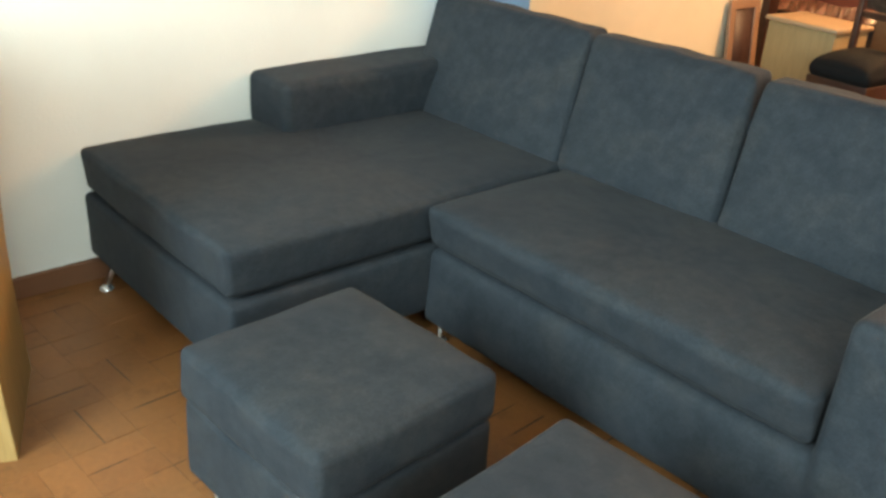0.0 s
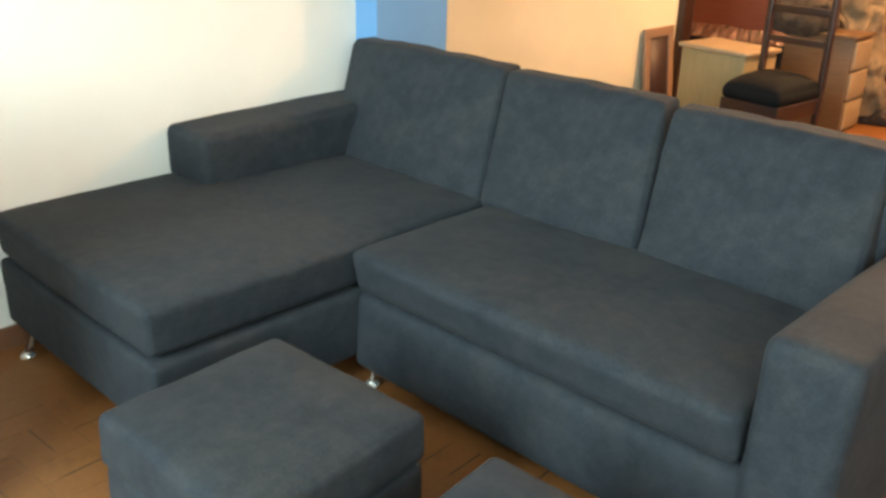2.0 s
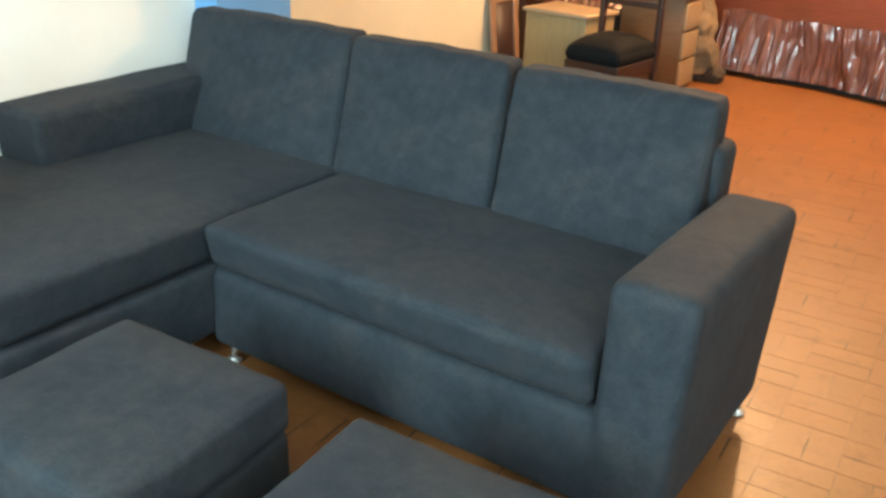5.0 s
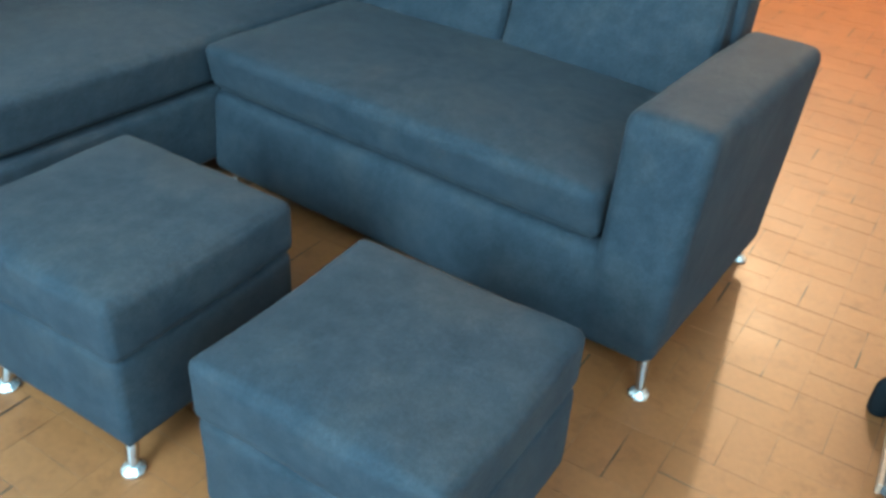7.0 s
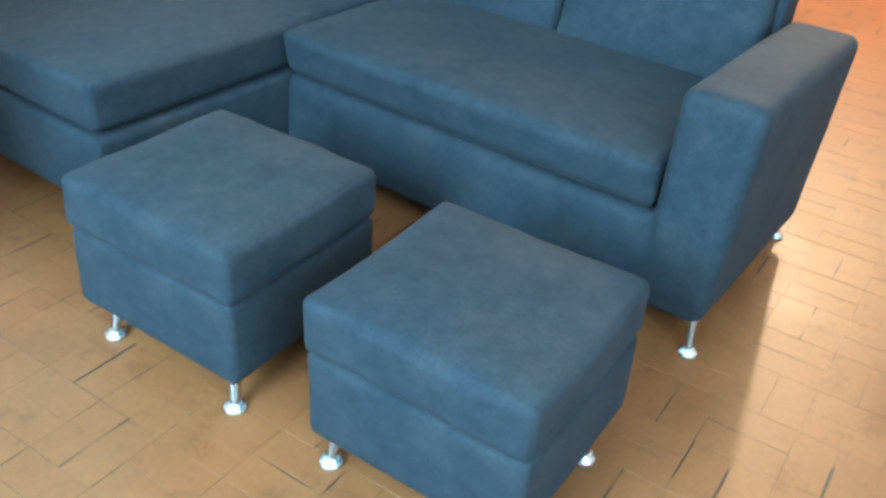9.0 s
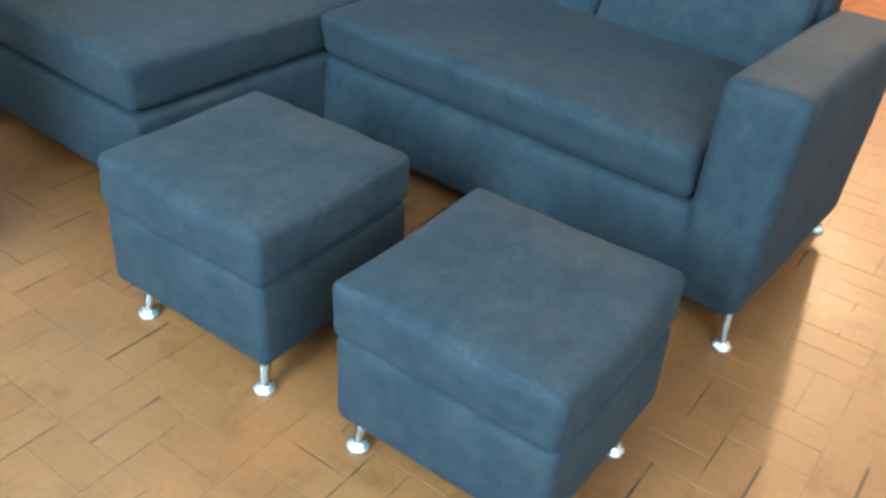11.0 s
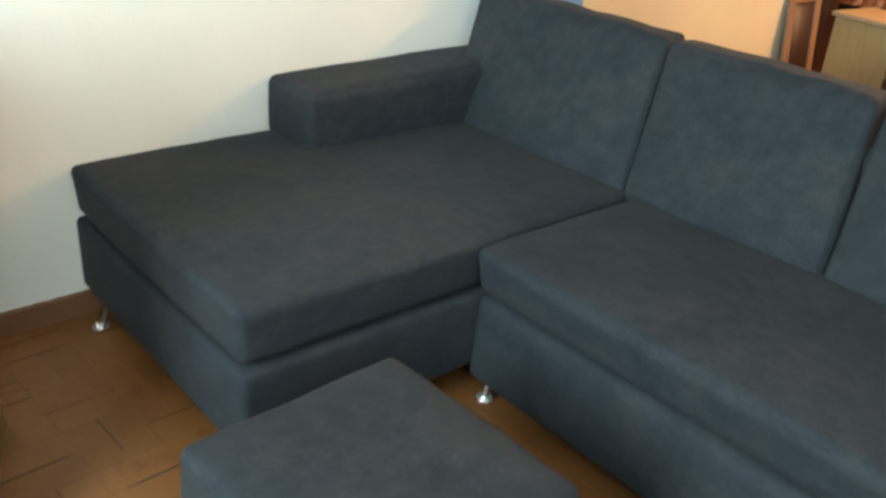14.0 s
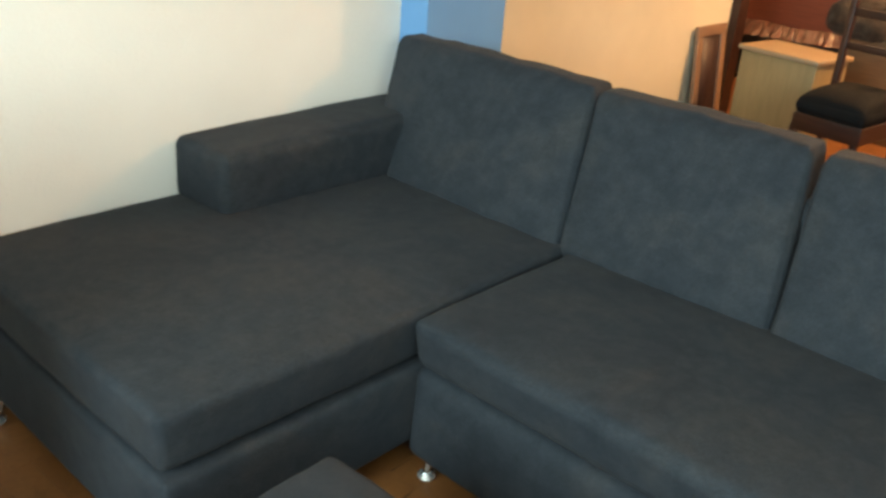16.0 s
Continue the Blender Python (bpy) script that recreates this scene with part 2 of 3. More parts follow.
# ---- the room ----
WX = -0.945                  # face of the white wall
floor_bm = hard_box((5.35, 10.2, 0.1), (1.175, 0.9, -0.0509), 0)
floor = part("floor", hard_box((1.2, 2.32, 0.1), (-2.1, 4.84, -0.0509), 0, floor_bm), M_JOINT, smooth=False)
tagged(floor, "waxed orange clay brick floor in basket weave", "floor", kind="structure")
wall("ceiling", (-2.7, -4.2, 2.9), (3.85, 6.0, 3.0), M_CEIL, "plain painted ceiling above the room", "ceiling")
wall("wall_west", (-1.5, -4.1, 0.0), (WX, 0.855, 2.9), M_WHITE, "white painted plaster wall behind the chaise")
wall("wall_west_pillar", (-1.5, 0.855, 0.0), (-0.82, 1.246, 2.9), M_BLUE, "blue painted pillar standing proud of the white wall")
wall("wall_west_far", (-1.5, 1.246, 0.0), (-1.15, 3.78, 2.9), M_CREAM, "cream painted plaster wall under warm light")
wall("wall_west_end", (-2.6, 5.9, 0.0), (-1.5, 6.0, 2.9), M_CREAM, "plain wall closing the far corner")
wall("wall_far_west", (-2.7, 3.78, 0.0), (-2.6, 6.0, 2.9), M_CREAM, "plain wall closing the alcove")
wall("wall_north", (-1.5, 5.9, 0.0), (3.85, 6.0, 2.9), M_CREAM, "cream wall behind the wrapped furniture")
wall("wall_alcove", (-2.6, 3.68, 0.0), (-1.5, 3.78, 2.9), M_CREAM, "plain wall closing the alcove")
for lo, hi in (((-1.5, 0.0), (0.0, 2.9)), ((1.7, 0.0), (3.85, 2.9)), ((0.0, 0.0), (1.7, 1.2)), ((0.0, 2.85), (1.7, 2.9))):
    wall("wall_south", (lo[0], -4.2, lo[1]), (hi[0], -4.1, hi[1]), M_WHITE, "plain white wall round the window")
# side wall with the wide window opening
for lo, hi in (((-4.1, 0.0), (-3.37, 2.9)), ((-1.23, 0.0), (5.9, 2.9)), ((-3.37, 0.0), (-1.23, 1.25)), ((-3.37, 2.85), (-1.23, 2.9))):
    wall("wall_east", (3.7, lo[0], lo[1]), (3.85, hi[0], hi[1]), M_WHITE, "plain white wall round the window")
bm = bmesh.new()
cols = []
for k in range(461):
    y = -4.09 + 4.94 * k / 460
    z = 0.072 + 0.004 * noise.noise(Vector((y * 9, 0, 0))) + 0.005 * min(0, noise.noise(Vector((y * 40, 3, 0))))
    x = WX + 0.013 + 0.0025 * noise.noise(Vector((y * 14, 7, 0)))
    cols.append([bm.verts.new(c) for c in ((WX, y, 0), (x, y, 0), (x, y, z - 0.004), (x - 0.005, y, z), (WX, y, z))])
for lo, hi in zip(cols, cols[1:]):
    for a, b in ((0, 1), (1, 2), (2, 3), (3, 4)):
        bm.faces.new((lo[a], lo[b], hi[b], hi[a]))
bmesh.ops.recalc_face_normals(bm, faces=bm.faces)
skirt = part("baseboard", bm, M_SKIRT, smooth=False)
tagged(skirt, "chipped red-brown painted skirting along the white wall", "baseboard", kind="structure")
wall("trim", (-1.15, 3.71, 0.0), (-1.10, 3.82, 2.9), M_DARKWOOD, "dark wooden post at the end of the wall", "trim")


# ---- sofa ----
def leg_set(parent, spots, height=0.10):
    """Chrome legs, each a slim tapered post on a round foot."""
    for x, y, dx, dy in spots:
        m = pose(x, y, 0)
        top, low = Vector((0, 0, height + 0.01)), Vector((dx, dy, 0.012))
        bm = bmesh.new()
        rings = []
        for k in range(6):
            f = k / 5
            c = low.lerp(top, f)
            rad = 0.0105 + 0.0065 * f
            rings.append([bm.verts.new(c + Vector((rad * math.cos(a * math.pi / 8), rad * math.sin(a * math.pi / 8), 0))) for a in range(16)])
        for lo, hi in zip(rings, rings[1:]):
            for k in range(16):
                bm.faces.new((lo[k], lo[(k + 1) % 16], hi[(k + 1) % 16], hi[k]))
        bm.faces.new(rings[-1])
        leg = part("leg", bm, M_CHROME, parent, "slim chrome leg", m)
        part("foot", lathe([(0.019, 0), (0.0235, 0.002), (0.0245, 0.006), (0.0225, 0.010), (0.0165, 0.0125), (0.0150, 0.0170), (0.0128, 0.0185), (0.006, 0.019)], 24), M_FOOT, leg, "round bright steel foot", pose(low.x, low.y, 0))


def lean_back(depth_top, height, squeeze=1.0, thin=0.0, slip=0.0):
    """Lean towards the back; thin: how much slimmer the top is; slip: how far the top slumps sideways."""
    def shape(p, u):
        f = (p.z + height / 2) / height
        p.y = p.y * (1 - thin * f) + depth_top * f
        p.x = p.x * squeeze + slip * f
        return p
    return shape


def undercut(front, right):
    """The foot of a seat cushion draws back from its front and its free side."""
    def shape(p, u):
        low = 0.5 - u[2] / 2
        p.y += front * low * max(0, -u[1]) ** 3
        p.x -= right * low * max(0, u[0]) ** 3
        return p
    return shape


def battered(p, u):
    p.y += 0.020 * (0.5 + u[2] / 2) * max(0, -u[1]) ** 3
    return p


sofa = thing("sofa", pose(0, 0, 0), "blue-grey suede chaise sofa with three back cushions and chrome legs", "sofa")
XL, XA, XR = -0.925, 1.199, 1.396     # chaise's outer face, arm's inner and outer face
ZS = 0.456
part("chaise_base", soft_box((0.940, 1.402, 0.216), 0.018, (0.003, 0.004, 0), 10, 0.002, 1), M_SOFA, sofa, m=pose(-0.472, 0.086, 0.202))
part("chaise_cushion", soft_box((0.942, 1.240, 0.140), 0.020, (0.004, 0.006, 0.014), 14, 0.0045, 2, undercut(0.010, 0.022)), M_SOFA, sofa, m=pose(-0.4655, 0.003, ZS - 0.062))
part("seat_cushion", soft_box((1.180, 0.63, 0.134), 0.028, (0.0, 0.008, 0.02), 14, 0.0045, 4, undercut(0.032, 0.0)), M_SOFA, sofa, m=pose(0.598, 0.315, ZS - 0.067))


def arm_taper(p, u):
    p.x -= 0.022 * (0.5 - u[2] / 2) * max(0, u[0])
    return p


# the seat's base and the side arm share one unbroken cover
cover = soft_box((XR - XA, 0.725, 0.540), 0.030, (0.003, 0.006, 0.004), 12, 0.003, 5, arm_taper)
cover.transform(pose((XA + XR) / 2, 0.3825, 0.366, -1.0))
skirt_bm = soft_box((XR - 0.020, 0.725, 0.238), 0.022, (0, 0.012, 0), 16, 0.003, 3, battered)
skirt_bm.transform(pose(-0.004 + (XR - 0.020) / 2, 0.3805, 0.194))
under = bpy.data.meshes.new("under")
skirt_bm.to_mesh(under)
skirt_bm.free()
cover.from_mesh(under)
bpy.data.meshes.remove(under)
ob = part("base_with_arm", cover, M_SOFA, sofa, "suede base that runs up into the side arm")
fuse = ob.modifiers.new("fuse", "REMESH")
fuse.mode, fuse.voxel_size, fuse.use_smooth_shade = "VOXEL", 0.0085, True
relax = ob.modifiers.new("relax", "SMOOTH")
relax.factor, relax.iterations = 0.5, 6
part("left_arm", soft_box((0.253, 0.82, 0.192), 0.028, (0.004, 0.006, 0.006), 12, 0.003, 6), M_SOFA, sofa, m=pose(-0.8125, 0.395, 0.545, 0.7))
part("back_frame", soft_box((1.88, 0.15, 0.635), 0.035, (0, 0.004, 0.004), 10, 0.002, 7, lean_back(0.06, 0.635)), M_SOFA, sofa, m=pose(0.245, 0.745, 0.4175))
for k, (x0, x1, slip) in enumerate(((-0.778, -0.016, -0.075), (-0.016, 0.580, -0.066), (0.578, 1.180, -0.036))):
    part("back_cushion", soft_box(((x1 - x0) * 2, 0.17, 0.420 - 0.006 * k), 0.034, (0.004, (0.024, 0.01), 0.005), 14, 0.006, 8 + k, lean_back(0.165, 0.420, 0.5, 0.35, slip)), M_SOFA, sofa, "loose suede back cushion", m=pose((x0 + x1) / 2, 0.650, 0.645 - 0.001 * k))
leg_set(sofa, [(-0.828, -0.57, -0.015, -0.04), (-0.09, -0.56, 0.02, -0.04), (0.035, 0.085, 0, -0.02), (1.348, 0.045, 0.016, -0.025), (1.325, 0.70, 0.015, 0.022), (-0.84, 0.70, 0, 0.02)])


# ---- footstools ----
def footstool(m, w, d, seed, legs, label):
    ob = thing("footstool", m, label, "footstool", "footstools before the sofa")
    part("body", soft_box((w - 0.006, d - 0.006, 0.205), 0.02, (0.003, 0.003, 0), 8, 0.004, seed), M_SOFA, ob, m=pose(0, 0, 0.1825))
    part("lid", soft_box((w, d, 0.125), 0.022, (0.003, 0.003, 0.012), 10, 0.006, seed + 1), M_SOFA, ob, "padded suede lid", m=pose(0, 0, 0.345))
    part("underside", hard_box((w - 0.03, d - 0.03, 0.006), (0, 0, 0.0785), 0.001), M_SOFA_DARK, ob, "black lining under the body", smooth=False)
    leg_set(ob, legs, 0.08)
    return ob


footstool(pose(0.461, -0.613, 0, 0, 0, 2.6), 0.496, 0.474, 21, [(-0.165, -0.192, 0.0, -0.02), (0.204, -0.192, 0.018, -0.022), (-0.19, 0.18, -0.012, 0.015), (0.19, 0.18, 0.012, 0.015)], "blue-grey suede cube footstool beside the chaise")
footstool(pose(1.134, -0.586, 0, 0, 0, 2.8), 0.484, 0.466, 31, [(-0.190, -0.185, -0.002, -0.018), (0.19, -0.185, 0.012, -0.015), (-0.19, 0.17, -0.012, 0.015), (0.195, 0.135, 0.018, -0.012)], "blue-grey suede cube footstool before the sofa arm")


# ---- bookcase of clear pine with waved sides ----
def bookcase():
    ang = math.degrees(math.atan2(0.383, -0.924))       # local x runs back from the front edge
    ob = thing("bookcase", pose(-0.138, -1.116, 0, 0, 0, ang), "clear pine bookcase with waved sides and open shelves", "bookcase")
    DEEP, WIDE, HIGH, STILE = 0.41, 0.62, 0.97, 0.060

    def side(flip):
        bm = bmesh.new()
        n = 48
        cols = []
        for k in range(n + 1):
            z = HIGH * k / n
            out = 0.0095 * math.sin(math.pi * z / 0.61) * (1 + 1.3 * (z / 0.85) ** 3)
            a, b = (out, 0.066 - 0.03 * z) if not flip else (WIDE - 0.066 + 0.03 * z, WIDE - out)
            cols.append([bm.verts.new(c) for c in ((0, a, z), (0.004, a - 0.002 * (not flip), z), (DEEP, a, z), (DEEP, b, z), (0.004, b + 0.002 * flip, z), (0, b, z))])
        for lo, hi in zip(cols, cols[1:]):
            for i in range(6):
                bm.faces.new((lo[i], lo[(i + 1) % 6], hi[(i + 1) % 6], hi[i]))
        bm.faces.new(cols[0][::-1])
        bm.faces.new(cols[-1])
        bmesh.ops.recalc_face_normals(bm, faces=bm.faces)
        return bm

    part("side_panel", side(False), M_PINE_UP, ob, "waved pine side", smooth=False)
    part("side_panel", side(True), M_PINE_UP, ob, "waved pine side", smooth=False)
    inner, mid = WIDE - 2 * STILE - 0.002, WIDE / 2
    part("back_panel", hard_box((0.01, WIDE - 0.08, HIGH - 0.04), (DEEP - 0.008, mid, HIGH / 2), 0.002), M_PINE, ob, smooth=False)
    for z, back in ((0.222, 0.003), (0.345, 0.10), (0.499, 0.003), (0.867, 0.003)):
        part("shelf_board", hard_box((DEEP - 0.017 - back, WIDE - 0.08, 0.026), (back + (DEEP - 0.017 - back) / 2, mid, z), 0.003), M_PINE, ob, smooth=False)
    part("top_board", hard_box((DEEP + 0.02, WIDE + 0.03, 0.024), (DEEP / 2, mid, HIGH + 0.012), 0.004), M_PINE, ob, smooth=False)
    for z, h, w in ((0.170, 0.132, inner), (0.763, 0.182, WIDE - 0.084)):
        part("front_panel", hard_box((0.02, w, h), (0.013, mid, z), 0.003), M_PINE, ob, "pale pine panel between the sides", smooth=False)
    part("ledge", hard_box((0.05, inner + 0.006, 0.022), (0.016, mid, 0.092), 0.004), M_PINE, ob, smooth=False)
    part("plinth", hard_box((0.02, inner, 0.078), (0.022, mid, 0.040), 0.003), M_PINE, ob, smooth=False)
    return ob


bookcase()


# ---- the far end of the room ----
def cabinet():
    ob = thing("cabinet", pose(-0.80, 3.18, 0, 0, 0, -8), "low cabinet with pale side board and wooden top", "cabinet")
    part("body", hard_box((0.42, 0.30, 0.575), (0.21, 0.16, 0.2875), 0.006), M_BOARD, ob, "pale yellowish board body")
    part("top", hard_box((0.45, 0.34, 0.025), (0.21, 0.16, 0.5885), 0.008), M_TOP, ob, "pale wooden top")
    return ob


def drawer_unit():
    ob = thing("drawer_unit", pose(-0.20, 4.20, 0) @ Matrix.Scale(0.94, 4), "tan wooden drawer unit with three drawers", "drawer unit")
    part("body", hard_box((0.46, 0.30, 0.625), (-0.235, 0.15, 0.3125), 0.006), M_TAN, ob)
    part("top", hard_box((0.50, 0.33, 0.022), (-0.235, 0.15, 0.636), 0.006), M_TAN, ob)
    for k in range(3):
        part("drawer_front", hard_box((0.02, 0.28, 0.180), (0.006, 0.15, 0.115 + 0.200 * k), 0.005), M_TOP, ob, "lighter drawer front")
    return ob


def dining_chair():
    ob = thing("chair", pose(-0.115, 2.90, 0, 0, 0, -6) @ Matrix.Diagonal((0.80, 0.94, 0.94, 1)), "dark wooden chair with black padded seat before the drawers", "chair")
    part("seat", soft_box((0.41, 0.44, 0.070), 0.032, (0, 0, 0.065), 8, 0.003, 41), M_VINYL, ob, "black padded vinyl seat", pose(0.015, -0.01, 0.508))
    part("seat_frame", hard_box((0.40, 0.43, 0.085), (0.015, -0.005, 0.430), 0.006), M_DARKWOOD, ob)
    for sx in (-1, 1):
        part("leg", hard_box((0.036, 0.036, 0.41), (sx * 0.18, -0.19, 0.205), 0.005), M_DARKWOOD, ob)
        part("back_post", hard_box((0.034, 0.04, 1.0), (sx * 0.215 - 0.008, 0.205, 0.50), 0.005), M_DARKWOOD, ob)
    for z, h in ((0.752, 0.035), (0.915, 0.04)):
        part("back_rail", hard_box((0.40, 0.02, h), (-0.008, 0.205, z), 0.005), M_DARKWOOD, ob)
    part("stretcher", hard_box((0.33, 0.02, 0.03), (0, -0.19, 0.2), 0.004), M_DARKWOOD, ob)
    return ob


def picture_frame():
    ob = thing("picture_frame", pose(-1.06, 3.46, 0, 0, -6, 0) @ Matrix.Scale(0.94, 4), "wooden framed dark panel leaning on the cream wall", "picture frame")
    w, h, b = 0.35, 0.66, 0.06
    bm = bmesh.new()
    for size, at in (((0.022, w, b), (0, 0, b / 2)), ((0.022, w, b), (0, 0, h - b / 2)), ((0.022, b, h - 2 * b), (0, -w / 2 + b / 2, h / 2)), ((0.022, b, h - 2 * b), (0, w / 2 - b / 2, h / 2))):
        hard_box(size, at, 0.003, bm)
    part("frame", bm, M_FRAME, ob)
    part("panel", hard_box((0.008, w - 2 * b + 0.01, h - 2 * b + 0.01), (-0.004, 0, h / 2), 0), M_PANE, ob, "dark brown panel")
    return ob


def wrapped_board(m, length, z0, z1, zw, seed, label):
    """Red-brown veneered board furniture; clear plastic hangs in creases from zw down to z0."""
    ob = thing("wrapped_furniture", m, label, "wrapped furniture", "wrapped furniture by the far wall")
    part("body", hard_box((length + 0.17, 0.20, z1 - z0), (length / 2 - 0.085, 0.14, (z0 + z1) / 2), 0.01), M_REDWOOD, ob)
    n, rows_n = int(length * 130), 26
    bm = bmesh.new()
    rows = []
    for j in range(rows_n + 1):
        z = z0 + (zw - z0) * j / rows_n
        line = []
        for i in range(n + 1):
            x = length * i / n
            tight = max(0.15, 0.80 + 1.2 * noise.noise(Vector((x * 2.3 + seed, z * 2.0, 7.7))))
            f = tight * (noise.noise(Vector((x * 11 + seed + 1.5 * z, z * 2.6, 3.3))) * 0.06 + noise.noise(Vector((x * 47 + z * 9, z * 5.0, 1.3 + seed))) * 0.018)
            sag = 0.03 * noise.noise(Vector((x * 3, seed, 0))) * (j / rows_n)
            line.append(bm.verts.new((x, 0.02 - abs(f) - 0.16 * (1 - j / rows_n) * (0.65 + 0.35 * math.sin(x * 5 + seed)) * (0.75 + 0.5 * noise.noise(Vector((x * 26, z * 2, seed)))), z + sag)))
        rows.append(line)
    for lo, hi in zip(rows, rows[1:]):
        for i in range(n):
            bm.faces.new((lo[i], lo[i + 1], hi[i + 1], hi[i]))
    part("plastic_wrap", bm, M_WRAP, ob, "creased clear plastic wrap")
    if z0 > 0:
        part("plinth", hard_box((length - 0.1, 0.16, z0), (length / 2, 0.15, z0 / 2), 0.003), M_SOFA_DARK, ob)
    return ob


def drape(name, top, width, length, mat, label, category, turn=0.0, seed=0, thick=0.07):
    """A cloth that hangs in folds from a height, gathered at the top."""
    bm = bmesh.new()
    n, rows_n = 72, 40
    rings = []
    for j in range(rows_n + 1):
        f = j / rows_n
        ring = []
        for i in range(n):
            a = 2 * math.pi * i / n
            fold = 1 + 0.10 * math.sin(5 * a + 4 * f + seed) + 0.08 * math.sin(11 * a - 7 * f) + 0.55 * noise.noise(Vector((math.cos(a) * 1.7, math.sin(a) * 1.7, f * 2.6 + seed)))
            g = min(1, f / 0.4)
            w = width / 2 * (1.40 - 0.62 * g * g * (3 - 2 * g) - 0.25 * f) * (0.6 + 0.4 * min(1, f * 8)) * fold
            x, y = w * math.cos(a), thick * fold * math.sin(a)
            ring.append(bm.verts.new((x - 0.06 + 0.25 * f, y - 0.05 * math.sin(3 * f), -length * f + 0.02 * math.sin(4 * a))))
        rings.append(ring)
    for v in bm.verts:
        v.co += noise.noise_vector(v.co * 11 + Vector((seed, 0, 0))) * 0.030 + noise.noise_vector(v.co * 27) * 0.010
    for lo, hi in zip(rings, rings[1:]):
        for i in range(n):
            bm.faces.new((hi[i], hi[(i + 1) % n], lo[(i + 1) % n], lo[i]))
    bm.faces.new(rings[0])
    bm.faces.new(rings[-1][::-1])
    ob = part(name, bm, mat, m=pose(*top, 0, 0, turn))
    return tagged(ob, label, category)


def heap(name, at, size, mat, label, category, seed):
    bm = soft_box(size, min(size) * 0.48, (0, 0, 0.02), 10, 0.0, seed)
    for v in bm.verts:
        p = v.co.copy()
        v.co += noise.noise_vector(p * 9 + Vector((seed, 0, 0))) * 0.035 + noise.noise_vector(p * 24 + Vector((0, seed, 0))) * 0.012
        v.co.z = max(v.co.z, -size[2] / 2)
    return tagged(part(name, bm, mat, m=pose(at[0], at[1], at[2] + size[2] / 2)), label, category)


def low_stand():
    ob = thing("low_stand", pose(1.822, 0.335, 0, 0, 0, 6), "low grey-topped wooden stand on black feet", "stand")
    part("top", hard_box((0.36, 0.36, 0.022), (0.19, -0.185, 0.091), 0.004), M_GREY, ob, "grey laminate top")
    part("edge_strip", hard_box((0.010, 0.36, 0.026), (0.005, -0.185, 0.091), 0.003), M_FRAME, ob, "pale edge strip")
    part("apron", hard_box((0.33, 0.33, 0.034), (0.19, -0.185, 0.062), 0.003), M_REDWOOD, ob, "red-brown apron under the top")
    for x, y in ((-0.012, -0.01), (0.36, -0.01), (0.36, -0.34)):
        part("foot", lathe([(0.020, 0), (0.025, 0.006), (0.026, 0.03), (0.024, 0.07), (0.018, 0.086), (0.010, 0.092)], 18), M_VINYL, ob, "black rubber foot", pose(x, y, 0))
    return ob


cabinet()
drawer_unit()
dining_chair()
picture_frame()
wrapped_board(pose(-0.24, 5.07, 0, 0, 0, -13) @ Matrix.Scale(0.94, 4), 2.7, 0.05, 1.3, 0.47, 0, "red-brown veneered furniture with its lower half in clear plastic")
wrapped_board(pose(-2.06, 5.0, 0, 0, 0, 2) @ Matrix.Scale(0.94, 4), 1.85, 0.38, 1.3, 0.475, 5, "red-brown boards with a strip of clear plastic on dark plinth")
drape("jacket", (-0.345, 4.57, 0.88), 0.37, 0.81, M_JACKET, "crumpled brown jacket hanging beside the drawers", "jacket", 20, 1)
heap("bag", (-0.13, 4.66, 0.0), (0.20, 0.18, 0.095), M_CLOTH, "dark crumpled bag on the floor below the jacket", "bag", 3)
heap("cloth_bag", (-0.56, 4.24, 0.575), (0.40, 0.30, 0.23), M_CLOTH, "grey-brown cloth bag on the drawer unit", "bag", 9)
low_stand()


# ---- clay bricks of the floor ----
PX, PY, JOINT = 0.179, 0.1705, 0.0010
WEAVE = pose(1.490, -0.078, 0, 0, 0, 3.0)      # corner and turn of the basket weave


def brick_mesh(w, d):
    bm = hard_box((w - JOINT, d - JOINT, 0.012), (0, 0, -0.006), 0)
    top = [e for e in bm.edges if all(v.co.z > -0.001 for v in e.verts)]
    bmesh.ops.bevel(bm, geom=top, offset=0.0003, segments=1, affect="EDGES")
    me = bpy.data.meshes.new("brick")
    bm.to_mesh(me)
    bm.free()
    me.materials.append(M_CLAY)
    return me


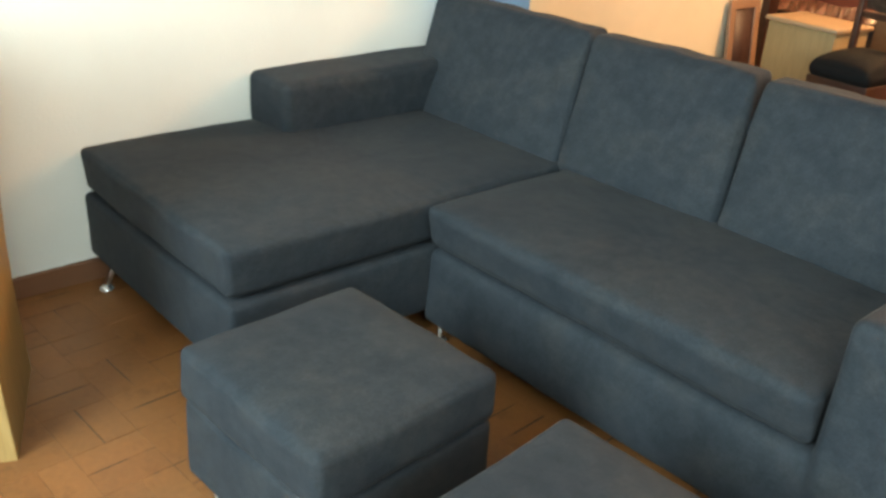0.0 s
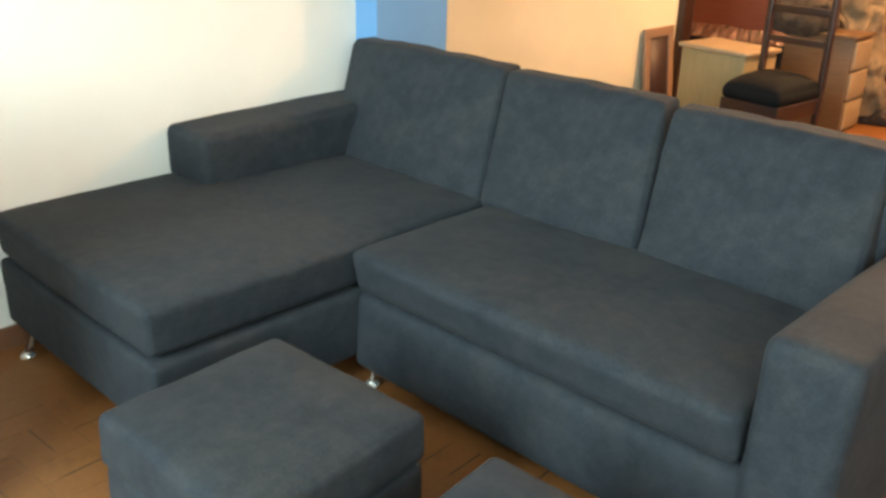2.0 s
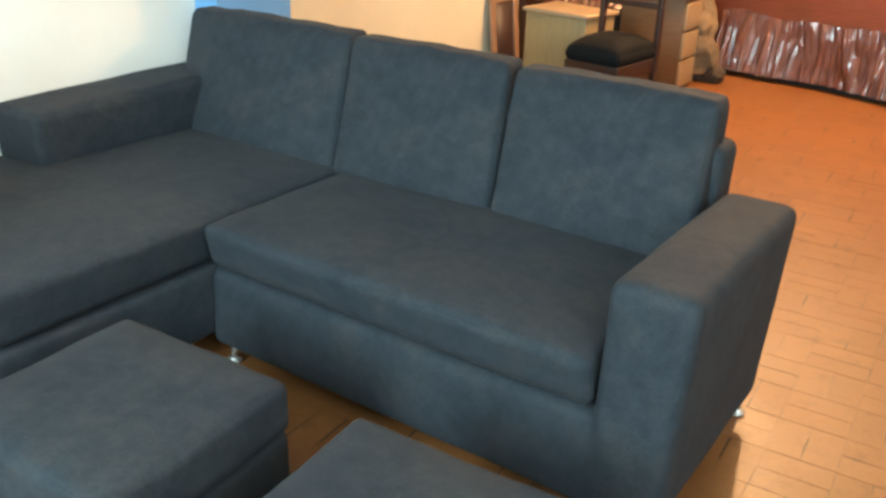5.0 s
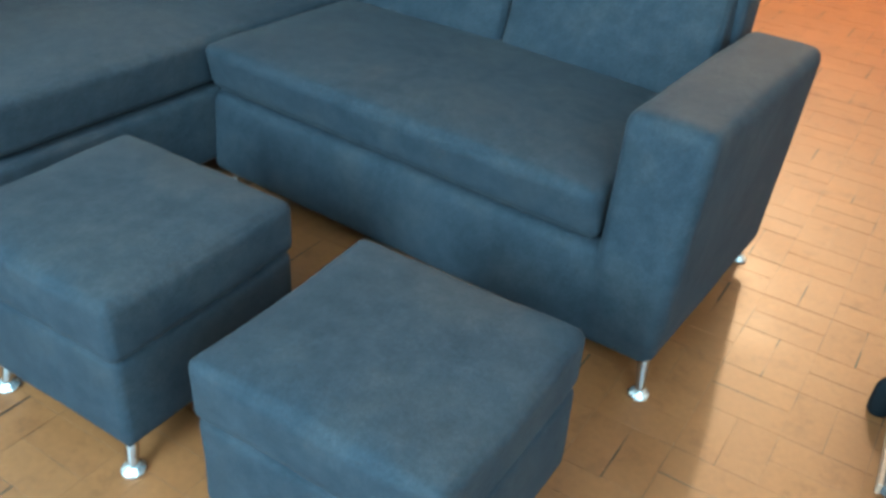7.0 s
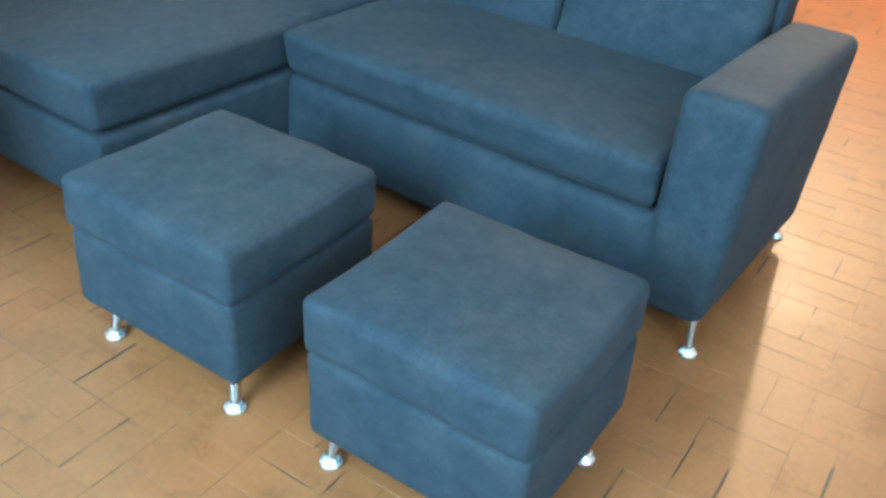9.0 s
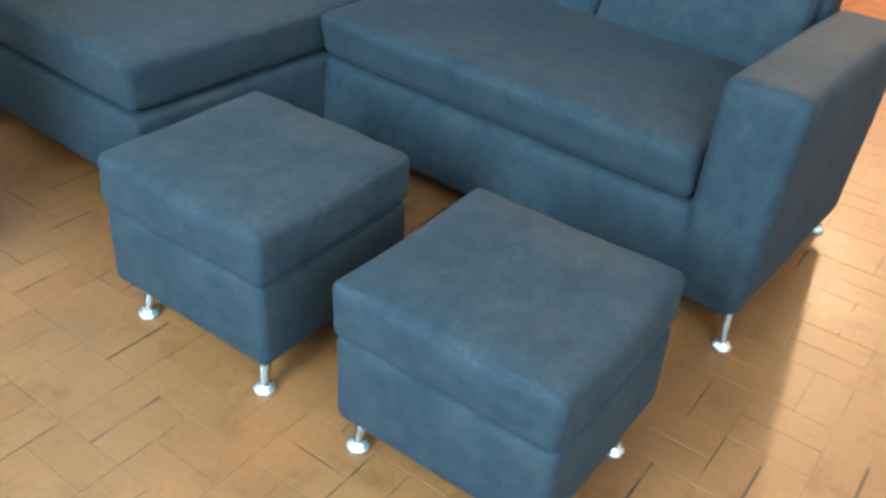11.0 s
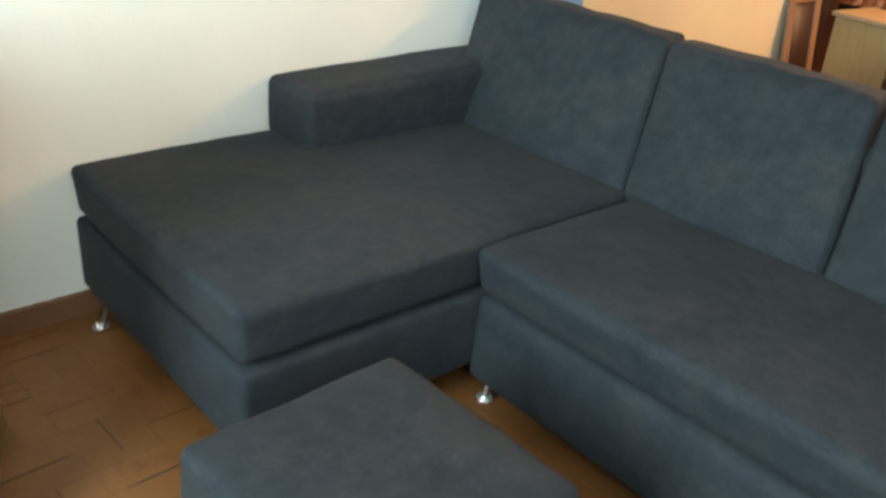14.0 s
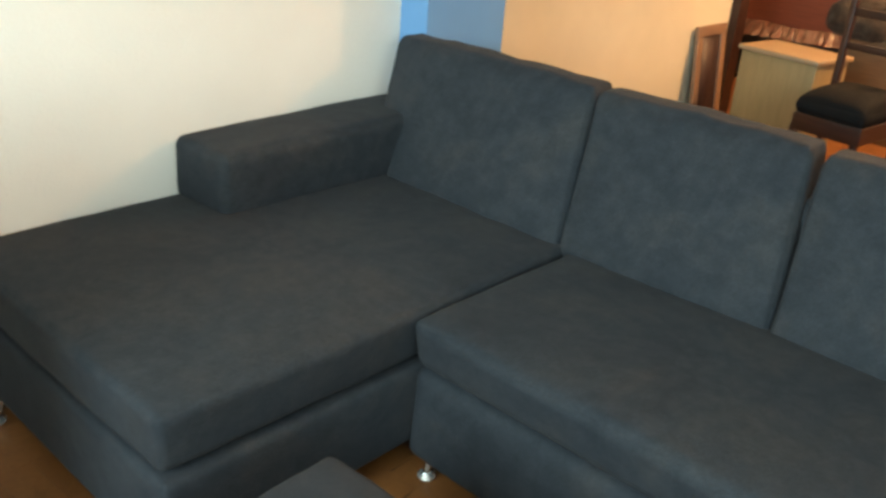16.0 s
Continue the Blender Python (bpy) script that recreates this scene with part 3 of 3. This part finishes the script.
ALONG_Y, ALONG_X = brick_mesh(PX / 2, PY), brick_mesh(PX, PY / 2)
rest_v, rest_f = [], []
rnd = random.Random(5)
for i in range(-26, 14):
    for j in range(-26, 36):
        upright = (i + j) % 2 == 0
        # the joint inside an upright pair is mostly open and dark; the other joints mostly closed
        slit = rnd.choice((0.0, 0.0035, 0.005, 0.0065)) if upright else rnd.choice((0.0, 0.0, 0.0, 0.0, 0.003))
        for half in (0, 1):
            rim = rnd.choice((0.0, 0.0, 0.0, 0.0025))
            cut = slit / 2 + (rim if upright else 0.0)
            shift = (0.5 - half) * -slit / 2 + (rim / 2 if half == 0 else -rim / 2) * upright
            u = PX * (i + (0.25 + 0.5 * half if upright else 0.5)) + (shift if upright else 0.0)
            v = PY * (j + (0.5 if upright else 0.25 + 0.5 * half)) + (0.0 if upright else shift)
            dz = rnd.uniform(-0.0003, 0.0003)
            end = rnd.choice((1.0, 1.0, 1.0, 0.99))
            sx, sy = (1 - cut / (PX / 2), end) if upright else (end, 1 - cut / (PY / 2))
            m = WEAVE @ pose(u, v, dz, 0, 0, rnd.uniform(-0.3, 0.3)) @ Matrix.Diagonal((sx, sy, 1, 1))
            cx, cy, cz = m.translation
            if cx < -2.5 or (cx < -1.2 and cy < 3.8) or cx > 3.6 or cy > 5.8 or cy < -4.0:
                continue
            near = (1.40 < cx < 1.95 and -1.1 < cy < 0.75) or (-0.62 < cx < 0.25 and -1.45 < cy < -0.55) or (0.25 < cx < 1.40 and -1.35 < cy < -0.75)
            me = ALONG_Y if upright else ALONG_X
            if near:
                ob = new("brick", me)
                ob.parent = floor
                ob.matrix_basis = m
            else:
                base = len(rest_v)
                rest_v += [tuple(m @ w.co) for w in me.vertices]
                rest_f += [[base + k for k in p.vertices] for p in me.polygons]
me = bpy.data.meshes.new("brick_field")
me.from_pydata(rest_v, [], rest_f)
me.materials.append(M_CLAY)
field = new("brick_field", me)
field.parent = floor
tagged(field, "more clay bricks of the same floor", kind="stuff")
